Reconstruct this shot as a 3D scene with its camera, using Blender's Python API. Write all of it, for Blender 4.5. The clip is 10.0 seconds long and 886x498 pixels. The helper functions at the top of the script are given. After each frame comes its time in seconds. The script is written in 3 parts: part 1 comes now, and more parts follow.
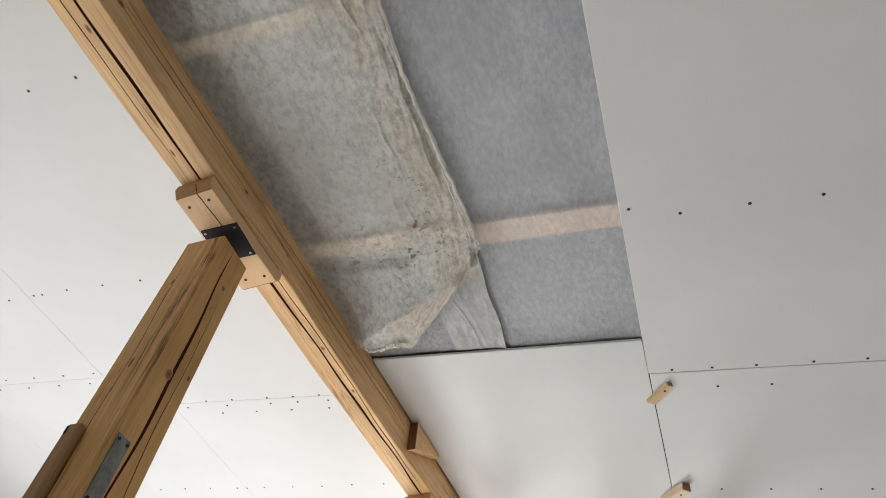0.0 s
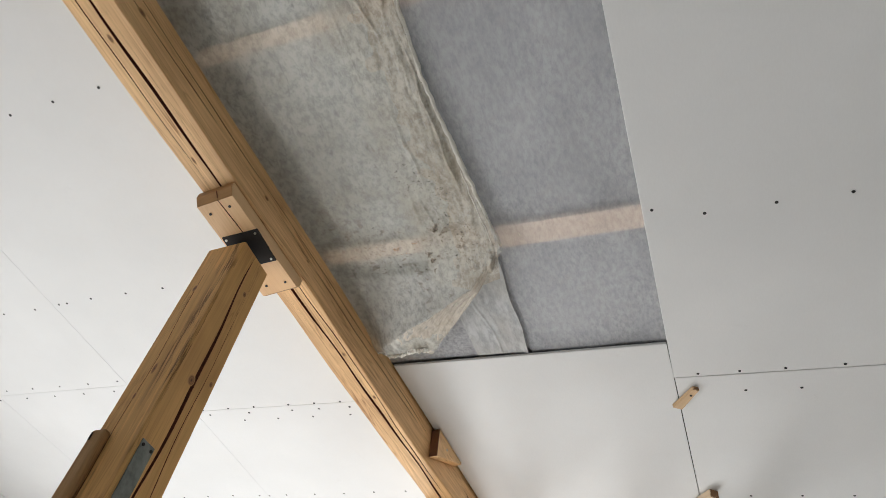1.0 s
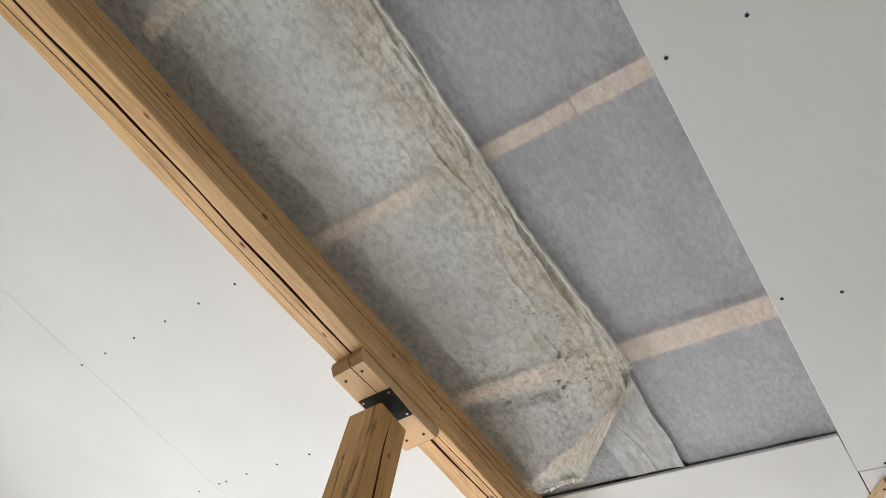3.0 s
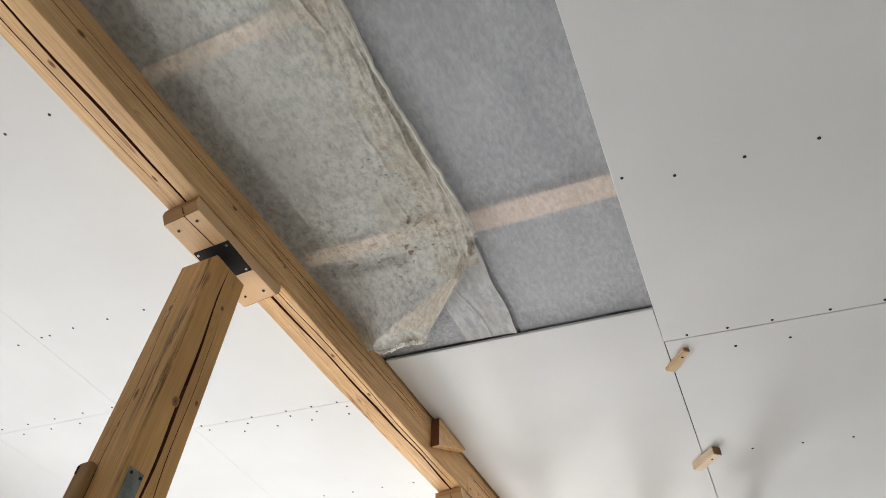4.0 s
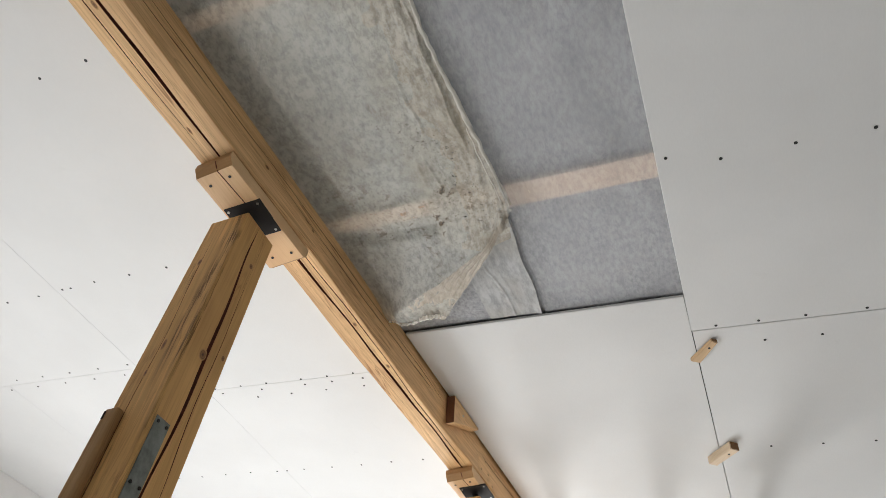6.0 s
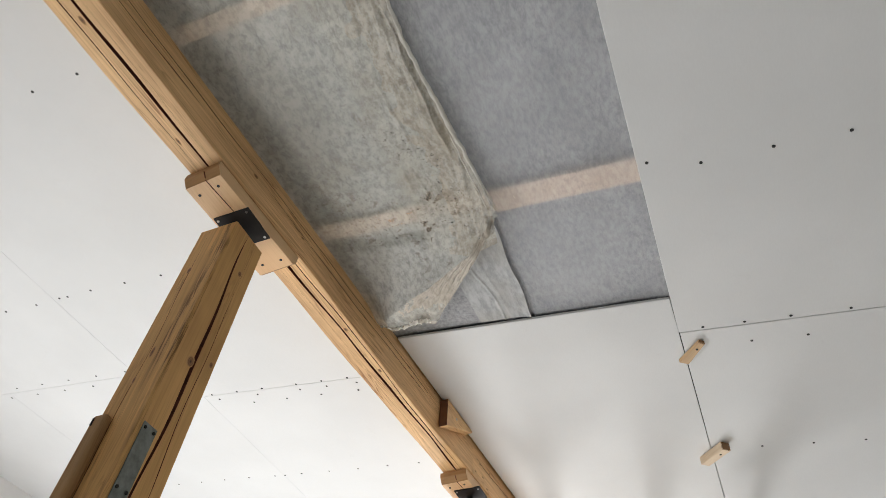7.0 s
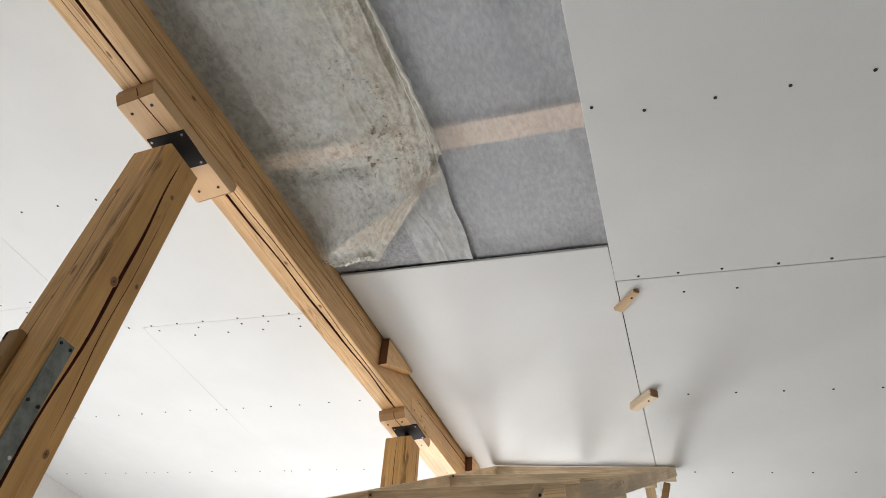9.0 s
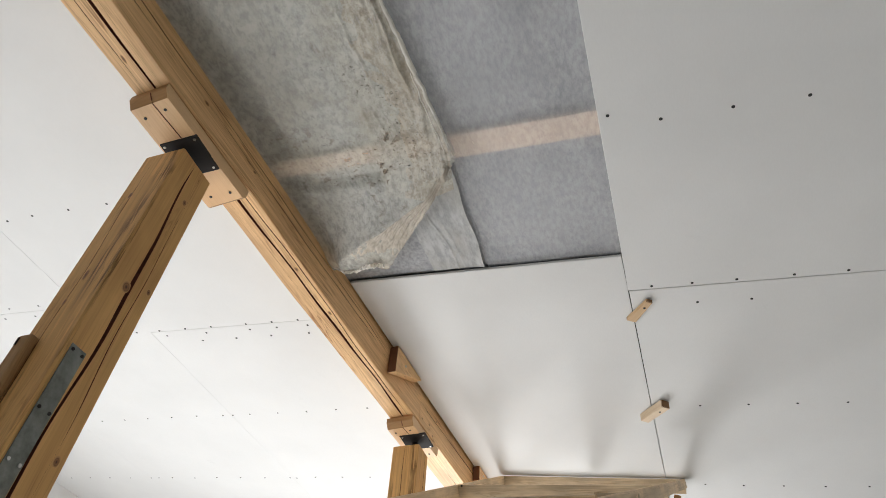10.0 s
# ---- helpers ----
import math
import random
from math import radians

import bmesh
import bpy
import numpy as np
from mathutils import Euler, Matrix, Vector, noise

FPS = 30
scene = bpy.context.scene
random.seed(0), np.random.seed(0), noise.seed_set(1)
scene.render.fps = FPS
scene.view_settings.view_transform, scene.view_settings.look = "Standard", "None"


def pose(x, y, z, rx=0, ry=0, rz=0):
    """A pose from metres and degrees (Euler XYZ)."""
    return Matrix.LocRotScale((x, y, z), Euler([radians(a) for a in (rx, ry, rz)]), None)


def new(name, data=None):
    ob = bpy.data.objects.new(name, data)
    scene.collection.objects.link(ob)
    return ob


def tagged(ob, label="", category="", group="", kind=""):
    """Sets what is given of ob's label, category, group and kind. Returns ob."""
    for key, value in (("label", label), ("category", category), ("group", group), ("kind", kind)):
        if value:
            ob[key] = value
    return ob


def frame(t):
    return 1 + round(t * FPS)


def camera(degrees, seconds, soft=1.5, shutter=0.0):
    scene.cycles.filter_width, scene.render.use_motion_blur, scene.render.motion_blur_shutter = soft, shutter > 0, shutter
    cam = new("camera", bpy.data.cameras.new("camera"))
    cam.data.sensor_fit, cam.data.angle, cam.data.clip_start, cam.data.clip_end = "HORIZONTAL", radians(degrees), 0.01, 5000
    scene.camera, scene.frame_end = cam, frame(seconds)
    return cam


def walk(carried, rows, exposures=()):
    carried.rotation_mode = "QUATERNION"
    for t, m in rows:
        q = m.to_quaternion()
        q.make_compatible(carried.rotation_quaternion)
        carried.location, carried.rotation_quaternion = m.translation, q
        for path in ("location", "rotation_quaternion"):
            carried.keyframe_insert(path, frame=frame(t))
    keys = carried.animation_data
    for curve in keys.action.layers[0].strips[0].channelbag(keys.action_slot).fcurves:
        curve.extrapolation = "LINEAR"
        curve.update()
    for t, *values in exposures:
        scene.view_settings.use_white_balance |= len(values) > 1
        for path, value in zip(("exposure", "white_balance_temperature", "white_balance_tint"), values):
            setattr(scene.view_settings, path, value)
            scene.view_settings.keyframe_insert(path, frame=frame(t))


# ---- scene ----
cam = camera(69.92, 10.0, soft=0.75)
PATH = [
    (0.0, -0.0000, 0.0000, 1.6000, 141.697, -3.981, 17.629),
    (0.5, -0.0065, 0.0253, 1.6010, 141.031, -4.383, 16.950),
    (1.0, -0.0125, 0.0139, 1.6036, 142.239, -4.859, 19.171),
    (1.5, -0.0167, -0.0157, 1.6126, 145.580, -5.937, 22.687),
    (2.0, -0.0136, -0.0558, 1.6191, 147.972, -6.984, 29.046),
    (2.2, -0.0105, -0.0685, 1.6139, 149.536, -7.183, 31.495),
    (3.3, 0.0208, -0.0915, 1.6072, 150.609, -6.950, 33.830),
    (3.5, 0.0237, -0.0563, 1.6182, 147.136, -4.364, 31.225),
    (4.0, 0.0304, 0.0327, 1.6270, 140.770, -0.260, 23.612),
    (4.5, -0.0200, 0.1152, 1.6068, 134.969, -2.830, 14.167),
    (5.0, -0.0598, 0.1119, 1.6123, 135.996, -3.786, 13.833),
    (5.5, -0.0605, 0.0824, 1.6202, 138.902, -3.501, 18.660),
    (5.7, -0.0694, 0.0722, 1.6224, 139.258, -3.296, 20.161),
    (6.8, -0.0070, 0.0531, 1.6104, 140.322, -3.008, 22.453),
    (7.0, -0.0001, 0.0593, 1.6066, 139.907, -2.923, 22.182),
    (7.5, 0.0166, 0.0789, 1.6006, 138.413, -2.693, 20.416),
    (8.0, 0.0219, 0.1000, 1.5934, 136.997, -2.799, 19.458),
    (8.5, 0.0405, 0.1207, 1.5832, 136.074, -1.912, 17.772),
    (9.0, 0.0541, 0.1232, 1.5836, 135.812, -2.363, 17.817),
    (9.5, 0.0420, 0.1302, 1.5976, 135.276, -2.000, 16.849),
    (10.0, 0.0260, 0.1233, 1.5984, 136.385, -3.023, 17.713),
]
EXPOSURES = [(0.0, 0.02), (1.5, 0.04), (2.2, 0.11), (3.5, 0.18), (4.0, 0.08), (4.5, 0.02), (10.0, 0.02)]
walk(cam, [(t, pose(x, y, z, rx, ry, rz)) for t, x, y, z, rx, ry, rz in PATH], EXPOSURES)

# ---- light ----
Z0, SLOPE = 3.252, -0.1156          # ceiling height at x = 0 and its fall to the right
world = bpy.data.worlds.new("sky")
scene.world = world
world.use_nodes = True
wn = world.node_tree.nodes
sky = wn.new("ShaderNodeTexSky")
sky.sky_type, sky.sun_disc, sky.sun_elevation, sky.sun_rotation = "NISHITA", False, radians(35), radians(200)
world.node_tree.links.new(sky.outputs[0], wn["Background"].inputs[0])
wn["Background"].inputs[1].default_value = 0.12
sun = new("sun", bpy.data.lights.new("sun", "SUN"))
sun.data.energy, sun.data.angle, sun.data.color = 1.0, radians(10), (1.0, 0.97, 0.92)
sun.matrix_world = pose(0, 0, 10, 55, 0, 200)


def window_light(name, place, width, height, watts, colour=(0.975, 0.99, 1.01)):
    lamp = bpy.data.lights.new(name, "AREA")
    lamp.shape, lamp.size, lamp.size_y, lamp.energy, lamp.color = "RECTANGLE", width, height, watts, colour
    ob = new(name, lamp)
    ob.matrix_world = place
    return ob


window_light("window_light_far", pose(-1.36, 5.03, 1.6, 90, 0, 180), 1.1, 1.2, 62)
window_light("window_light_side", pose(-4.36, 2.3, 1.10, 90, 0, -90), 4.5, 1.5, 106)


# ---- materials ----
def shader(name):
    m = bpy.data.materials.new(name)
    m.use_nodes = True
    n, l = m.node_tree.nodes, m.node_tree.links
    return m, n, l, n["Principled BSDF"]


def mapped(n, l, scale=(1, 1, 1), rot=(0, 0, 0), loc=(0, 0, 0)):
    tc, mp = n.new("ShaderNodeTexCoord"), n.new("ShaderNodeMapping")
    mp.inputs["Scale"].default_value, mp.inputs["Rotation"].default_value, mp.inputs["Location"].default_value = scale, rot, loc
    l.new(tc.outputs["Object"], mp.inputs[0])
    return mp.outputs[0]


def noise_tex(n, l, vec, scale, detail=4, rough=0.55, distort=0.0):
    t = n.new("ShaderNodeTexNoise")
    t.inputs["Scale"].default_value, t.inputs["Detail"].default_value = scale, detail
    t.inputs["Roughness"].default_value, t.inputs["Distortion"].default_value = rough, distort
    l.new(vec, t.inputs["Vector"])
    return t.outputs["Fac"]


def ramp(n, l, fac, *stops):
    r = n.new("ShaderNodeValToRGB")
    while len(r.color_ramp.elements) < len(stops):
        r.color_ramp.elements.new(0.5)
    for e, (p, c) in zip(r.color_ramp.elements, stops):
        e.position, e.color = p, (c, c, c, 1) if isinstance(c, (int, float)) else (*c, 1)
    l.new(fac, r.inputs[0])
    return r.outputs[0]


def mix(n, l, fac, a, b, mode="MIX"):
    x = n.new("ShaderNodeMix")
    x.data_type, x.blend_type = "RGBA", mode
    for socket, v in ((x.inputs[0], fac), (x.inputs[6], a), (x.inputs[7], b)):
        if isinstance(v, (int, float)):
            socket.default_value = v
        elif isinstance(v, tuple):
            socket.default_value = (*v, 1)
        else:
            l.new(v, socket)
    return x.outputs[2]


def bump(n, l, height, strength, distance, bsdf):
    b = n.new("ShaderNodeBump")
    b.inputs["Strength"].default_value, b.inputs["Distance"].default_value = strength, distance
    l.new(height, b.inputs["Height"])
    l.new(b.outputs[0], bsdf.inputs["Normal"])


def wood(name, grain, light, dark, knot=(0.13, 0.055, 0.02), grey=0.0, rough=0.6, knots=0.8, sawn=None, gloss=0.3, streaks=1.0):
    """Planed softwood: grain is the local axis along which it runs."""
    m, n, l, b = shader(name)
    g = "xyz".index(grain)
    sc = [1.0, 1.0, 1.0]
    sc[g] = 0.05
    vec = mapped(n, l, tuple(sc))
    thin = [1.0, 1.0, 1.0]
    thin[g] = 0.018
    tvec = mapped(n, l, tuple(thin))
    warp = noise_tex(n, l, vec, 12, 3, 0.5, 0.3)
    fibre = noise_tex(n, l, tvec, 170, 3, 0.6)
    rings = noise_tex(n, l, vec, 19, 3, 0.5, 0.9)
    mid = tuple(0.7 * p + 0.3 * q for p, q in zip(light, dark))
    col = ramp(n, l, warp, (0.32, mid), (0.5, light), (0.68, tuple(0.8 * p + 0.2 * q for p, q in zip(light, dark))))
    fade = ramp(n, l, noise_tex(n, l, mapped(n, l, tuple(1 if i != g else 0.3 for i in range(3))), 9, 2), (0.40, 0.12), (0.62, 1.0))
    for at, much in ((0.43, 0.4), (0.50, 0.6), (0.565, 0.35)):
        k = n.new("ShaderNodeMath")
        k.operation = "MULTIPLY"
        l.new(ramp(n, l, rings, (at - 0.022, 0.0), (at, much * streaks), (at + 0.009, 0.0)), k.inputs[0])
        l.new(fade, k.inputs[1])
        col = mix(n, l, k.outputs[0], col, dark)
    col = mix(n, l, ramp(n, l, fibre, (0.34, 0.26 * streaks), (0.56, 0.0)), col, dark)
    kv = [1.0, 1.0, 1.0]
    kv[g] = 0.45
    vo = n.new("ShaderNodeTexVoronoi")
    vo.inputs["Scale"].default_value = 6.5
    l.new(mapped(n, l, tuple(kv), (0, 0, 0), (0.31, 0.17, 0.4)), vo.inputs["Vector"])
    col = mix(n, l, ramp(n, l, vo.outputs["Distance"], (0.05, knots), (0.075, knots * 0.55), (0.13, 0.0)), col, knot)
    big = noise_tex(n, l, mapped(n, l), 3.2, 3)
    col = mix(n, l, ramp(n, l, big, (0.46, 0.0), (0.75, 0.28)), col, tuple(0.62 * c for c in dark))
    if grey:
        col = mix(n, l, ramp(n, l, noise_tex(n, l, mapped(n, l, tuple(1 if i != g else 0.25 for i in range(3))), 14, 4), (0.4, 0.0), (0.62, grey)), col, (0.24, 0.175, 0.11))
    relief = fibre
    if sawn is not None:
        # the face beyond sawn (local y) is left rough, with dark torn fibres
        sep, side, k = n.new("ShaderNodeSeparateXYZ"), n.new("ShaderNodeMath"), n.new("ShaderNodeMath")
        l.new(mapped(n, l), sep.inputs[0])
        side.operation, k.operation = "LESS_THAN", "MULTIPLY"
        side.inputs[1].default_value = sawn
        l.new(sep.outputs[1], side.inputs[0])
        tear = noise_tex(n, l, mapped(n, l, (1, 1, 0.04)), 85, 6, 0.72, 0.4)
        patch = noise_tex(n, l, mapped(n, l, (2.2, 1, 0.5), (0, 0, 0), (0.2, 0, 0.35)), 6, 3)
        both = n.new("ShaderNodeMath")
        both.operation = "MULTIPLY"
        l.new(ramp(n, l, tear, (0.50, 0.0), (0.565, 0.85)), both.inputs[0])
        l.new(ramp(n, l, patch, (0.44, 0.05), (0.56, 1.0)), both.inputs[1])
        l.new(both.outputs[0], k.inputs[0])
        l.new(side.outputs[0], k.inputs[1])
        col = mix(n, l, k.outputs[0], col, (0.155, 0.075, 0.027))
        pale = n.new("ShaderNodeMath")
        pale.operation = "MULTIPLY"
        l.new(ramp(n, l, tear, (0.36, 0.6), (0.45, 0.0)), pale.inputs[0])
        l.new(side.outputs[0], pale.inputs[1])
        col = mix(n, l, pale.outputs[0], col, tuple(min(1, 1.2 * c) for c in light))
    l.new(col, b.inputs["Base Color"])
    b.inputs["Roughness"].default_value = rough
    b.inputs["Specular IOR Level"].default_value = gloss
    bump(n, l, relief, 0.3, 0.002, b)
    return m


BEAM_WOOD = wood("beam_pine", "y", (0.98, 0.645, 0.315), (0.36, 0.125, 0.035), knots=0.0, rough=0.45, gloss=0.45, streaks=1.3)
POST_WOOD = wood("post_pine", "z", (0.76, 0.455, 0.175), (0.31, 0.12, 0.033), grey=0.0, knots=0.0, sawn=-0.0605, streaks=0.8)
CLEAT_WOOD = wood("cleat_birch", "y", (0.86, 0.57, 0.31), (0.58, 0.31, 0.13), knots=0.3, rough=0.45, gloss=0.45, streaks=0.6)
# end grain of the cleats, darkened: the end faces' shade is in this colour
CLEAT_END = wood("cleat_end_shaded", "x", (0.50, 0.29, 0.13), (0.33, 0.17, 0.07), knots=0.0)
END_GRAIN = wood("end_grain", "z", (0.30, 0.165, 0.08), (0.17, 0.085, 0.04), knots=0.0)
BLOCK_WOOD = wood("block_pine", "x", (0.88, 0.73, 0.55), (0.70, 0.50, 0.31), knots=0.3)
TAN_BLOCK = wood("aged_block_pine", "x", (0.74, 0.53, 0.32), (0.50, 0.31, 0.16), knots=0.3)
DARK_BLOCK = wood("dark_brown_block", "y", (0.19, 0.08, 0.038), (0.10, 0.04, 0.018), knots=0.3)
STICK_WOOD = wood("aged_stick", "z", (0.45, 0.27, 0.12), (0.24, 0.12, 0.05), knots=0.0)
RACK_WOOD = wood("rack_board", "x", (0.97, 0.80, 0.56), (0.50, 0.32, 0.16), grey=0.5, knots=0.9, streaks=1.2)
RACK_RAIL = wood("rack_rail", "x", (0.92, 0.70, 0.44), (0.48, 0.28, 0.13), grey=0.35, streaks=1.1)
BATTEN_WOOD = wood("batten_spruce", "x", (0.98, 0.78, 0.61), (0.91, 0.66, 0.48), knots=0.35)


def plaster():
    m, n, l, b = shader("plasterboard_paper")
    cl = noise_tex(n, l, mapped(n, l), 1.7, 4)
    fi = noise_tex(n, l, mapped(n, l, (1, 0.25, 1)), 240, 3, 0.7)
    col = ramp(n, l, cl, (0.3, (0.735, 0.735, 0.725)), (0.7, (0.79, 0.79, 0.78)))
    col = mix(n, l, ramp(n, l, fi, (0.4, 0.06), (0.6, 0.0)), col, (0.58, 0.575, 0.56))
    sc = noise_tex(n, l, mapped(n, l, (1, 1, 1), (0, 0, 0.7)), 5.5, 6, 0.7)
    col = mix(n, l, ramp(n, l, sc, (0.66, 0.0), (0.74, 0.12)), col, (0.5, 0.49, 0.46))
    l.new(col, b.inputs["Base Color"])
    b.inputs["Roughness"].default_value = 0.75
    b.inputs["Specular IOR Level"].default_value = 0.25
    bump(n, l, fi, 0.08, 0.001, b)
    return m


def sheer(name, light, dark, veil, dirt, grain=(1, 0.4, 1), spots=0.0, creases=0.0, size=60, fibres=0.30, lo=0.28, hi=0.60, cloudy=0.55, about=None):
    """A nonwoven sheet that lets some light through. veil: how much of it one sees through."""
    m, n, l, b = shader(name)
    mott = noise_tex(n, l, mapped(n, l, grain, (0, 0, 0.25)), size, 8, 0.70, 0.15)
    cloud = noise_tex(n, l, mapped(n, l, (1, 0.55, 1), (0, 0, 0.3)), 7, 6, 0.62)
    fib = noise_tex(n, l, mapped(n, l, (1, 0.22, 1), (0, 0, 0.6)), 130, 4, 0.7, 0.5)
    col = ramp(n, l, mott, (lo, dark), (hi, light))
    col = mix(n, l, ramp(n, l, fib, (0.54, 0.0), (0.66, fibres)), col, tuple(min(1, c * 1.25) for c in light))
    col = mix(n, l, ramp(n, l, cloud, (0.46, 0.0), (0.70, cloudy)), col, dirt)
    if spots:
        # the soiled patch: thick round its middle, thin further out
        far, reach = n.new("ShaderNodeVectorMath"), n.new("ShaderNodeMapRange")
        far.operation = "DISTANCE"
        far.inputs[1].default_value = about or (0, 0, 0)
        l.new(mapped(n, l), far.inputs[0])
        l.new(far.outputs["Value"], reach.inputs[0])
        for i, v in ((1, 0.12), (2, 0.46), (3, 1.0), (4, 0.0)):
            reach.inputs[i].default_value = v
        soiled = n.new("ShaderNodeMath")
        soiled.operation = "MULTIPLY"
        soiled.inputs[1].default_value = spots
        l.new(reach.outputs[0], soiled.inputs[0])
        sp = noise_tex(n, l, mapped(n, l, (0.85, 1.1, 1), (0, 0, 0.4)), 27, 6, 0.62, 0.5)
        where = noise_tex(n, l, mapped(n, l, (1, 1, 1), (0, 0, 0), (0.6, 0.35, 0)), 3.1, 2)
        fleck = noise_tex(n, l, mapped(n, l, (0.8, 1.1, 1), (0, 0, 0.4), (2, 1, 0)), 95, 4, 0.6, 0.4)
        area = noise_tex(n, l, mapped(n, l, (1, 1, 1), (0, 0, 0), (1.9, 0.7, 0)), 4.5, 3)
        for tex, low, high, mask, m0, m1, tone in ((sp, 0.57, 0.64, where, 0.45, 0.56, (0.22, 0.14, 0.075)), (fleck, 0.60, 0.66, area, 0.47, 0.58, (0.17, 0.12, 0.08))):
            k, kk = n.new("ShaderNodeMath"), n.new("ShaderNodeMath")
            k.operation = kk.operation = "MULTIPLY"
            l.new(ramp(n, l, tex, (low, 0.0), (high, 0.9)), k.inputs[0])
            l.new(ramp(n, l, mask, (m0, 0.04), (m1, 1.0)), k.inputs[1])
            l.new(k.outputs[0], kk.inputs[0])
            l.new(soiled.outputs[0], kk.inputs[1])
            col = mix(n, l, kk.outputs[0], col, tone)
        blot = noise_tex(n, l, mapped(n, l, (1, 0.45, 1), (0, 0, 0.5), (0.7, 2.2, 0)), 42, 5, 0.68, 0.35)
        col = mix(n, l, ramp(n, l, blot, (0.55, 0.0), (0.68, 0.42)), col, (0.34, 0.35, 0.335))
        stain = noise_tex(n, l, mapped(n, l, (1, 0.8, 1), (0, 0, 0), (3.1, 0.2, 0)), 5.5, 6, 0.66, 0.3)
        col = mix(n, l, ramp(n, l, stain, (0.53, 0.0), (0.70, 0.42)), col, (0.46, 0.39, 0.26))
    height = mott
    if creases:
        # crumpled folds along the free edge
        fold = noise_tex(n, l, mapped(n, l, (1, 0.16, 1), (0, 0, -0.12)), 30, 3, 0.55, 0.2)
        sep, span = n.new("ShaderNodeSeparateXYZ"), n.new("ShaderNodeMapRange")
        l.new(mapped(n, l), sep.inputs[0])
        l.new(sep.outputs[0], span.inputs[0])
        for k, v in ((1, -0.70), (2, -0.50), (3, 0.08), (4, creases)):
            span.inputs[k].default_value = v
        both_h = n.new("ShaderNodeMath")
        both_h.operation = "MULTIPLY_ADD"
        l.new(fold, both_h.inputs[0])
        l.new(span.outputs[0], both_h.inputs[1])
        l.new(mott, both_h.inputs[2])
        height = both_h.outputs[0]
    l.new(col, b.inputs["Base Color"])
    b.inputs["Roughness"].default_value = 0.7
    b.inputs["Specular IOR Level"].default_value = 0.2
    bump(n, l, height, 0.7 if creases else 0.25, 0.010 if creases else 0.003, b)
    clear, both = n.new("ShaderNodeBsdfTransparent"), n.new("ShaderNodeMixShader")
    l.new(ramp(n, l, mott, (0.3, min(1.0, veil * 1.06)), (0.7, veil * 0.94)), both.inputs[0])
    l.new(b.outputs[0], both.inputs[1])
    l.new(clear.outputs[0], both.inputs[2])
    l.new(both.outputs[0], n["Material Output"].inputs[0])
    return m


def plain(name, colour, rough=0.6, metal=0.0, vary=0.25, scale=20.0):
    m, n, l, b = shader(name)
    f = noise_tex(n, l, mapped(n, l), scale, 5, 0.65)
    l.new(ramp(n, l, f, (0.3, tuple(c * (1 - vary) for c in colour)), (0.7, tuple(min(1, c * (1 + vary)) for c in colour))), b.inputs["Base Color"])
    b.inputs["Roughness"].default_value, b.inputs["Metallic"].default_value = rough, metal
    bump(n, l, f, 0.1, 0.001, b)
    return m


PLASTER = plaster()
MEMBRANE = sheer("grey_membrane", (0.86, 0.87, 0.90), (0.66, 0.67, 0.70), 0.62, (0.58, 0.59, 0.62), (1, 0.5, 1), size=70, fibres=0.07, lo=0.38, hi=0.60, cloudy=0.5)
# the same grey membrane, with shade behind the film put into its colour
MEMBRANE_SHADED = sheer("shaded_membrane", (0.85, 0.855, 0.875), (0.42, 0.425, 0.44), 0.45, (0.5, 0.5, 0.51), (1, 1, 1))
OVERLAP = sheer("overlap_membrane", (0.66, 0.67, 0.665), (0.46, 0.465, 0.465), 0.25, (0.50, 0.47, 0.41), size=40, lo=0.38, hi=0.58)
FILM = sheer("soiled_film", (0.98, 0.98, 0.91), (0.70, 0.71, 0.655), 0.54, (0.62, 0.60, 0.50), (1, 0.8, 1), spots=1.0, creases=0.8, size=48, fibres=0.6, lo=0.40, hi=0.56, cloudy=0.4, about=(-0.64, 1.12, 3.32))
FLAP = sheer("folded_film", (0.72, 0.66, 0.57), (0.54, 0.48, 0.40), 0.25, (0.52, 0.44, 0.34), (1, 0.35, 1), size=45, lo=0.36)
LINING = sheer("doubled_film", (0.97, 0.91, 0.79), (0.66, 0.60, 0.50), 0.50, (0.60, 0.48, 0.35), (1, 0.8, 1), spots=1.0, creases=0.8, size=48, fibres=0.5, lo=0.40, hi=0.56, cloudy=0.45, about=(-0.60, 1.06, 3.32))
FILM_EDGE = sheer("creased_film_edge", (0.98, 0.96, 0.90), (0.84, 0.80, 0.70), 0.28, (0.86, 0.80, 0.68), size=50)
TORN = sheer("torn_film_edge", (1.0, 0.985, 0.94), (0.88, 0.85, 0.78), 0.05, (0.90, 0.86, 0.78), size=50)
STEEL_BLACK = plain("blackened_steel", (0.014, 0.011, 0.010), 0.75, 0.0, 0.4)
STEEL_ZINC = plain("zinc_strap", (0.20, 0.215, 0.20), 0.55, 0.7, 0.35, 30)
SCREW_DARK = plain("screw_phosphate", (0.02, 0.02, 0.02), 0.5, 0.3)
NAIL_BRIGHT = plain("bright_nail", (0.6, 0.6, 0.58), 0.35, 1.0, 0.1)
WALL_PAINT = plain("wall_plaster", (0.74, 0.73, 0.72), 0.8, 0, 0.04, 6)
# for the unseen right wall: its grey sets how much light bounces back
WALL_UNSEEN = plain("grey_unseen_wall", (0.52, 0.51, 0.49), 0.9, 0, 0.12, 9)
CONCRETE = plain("screed_floor", (0.65, 0.64, 0.61), 0.8, 0, 0.15, 4)
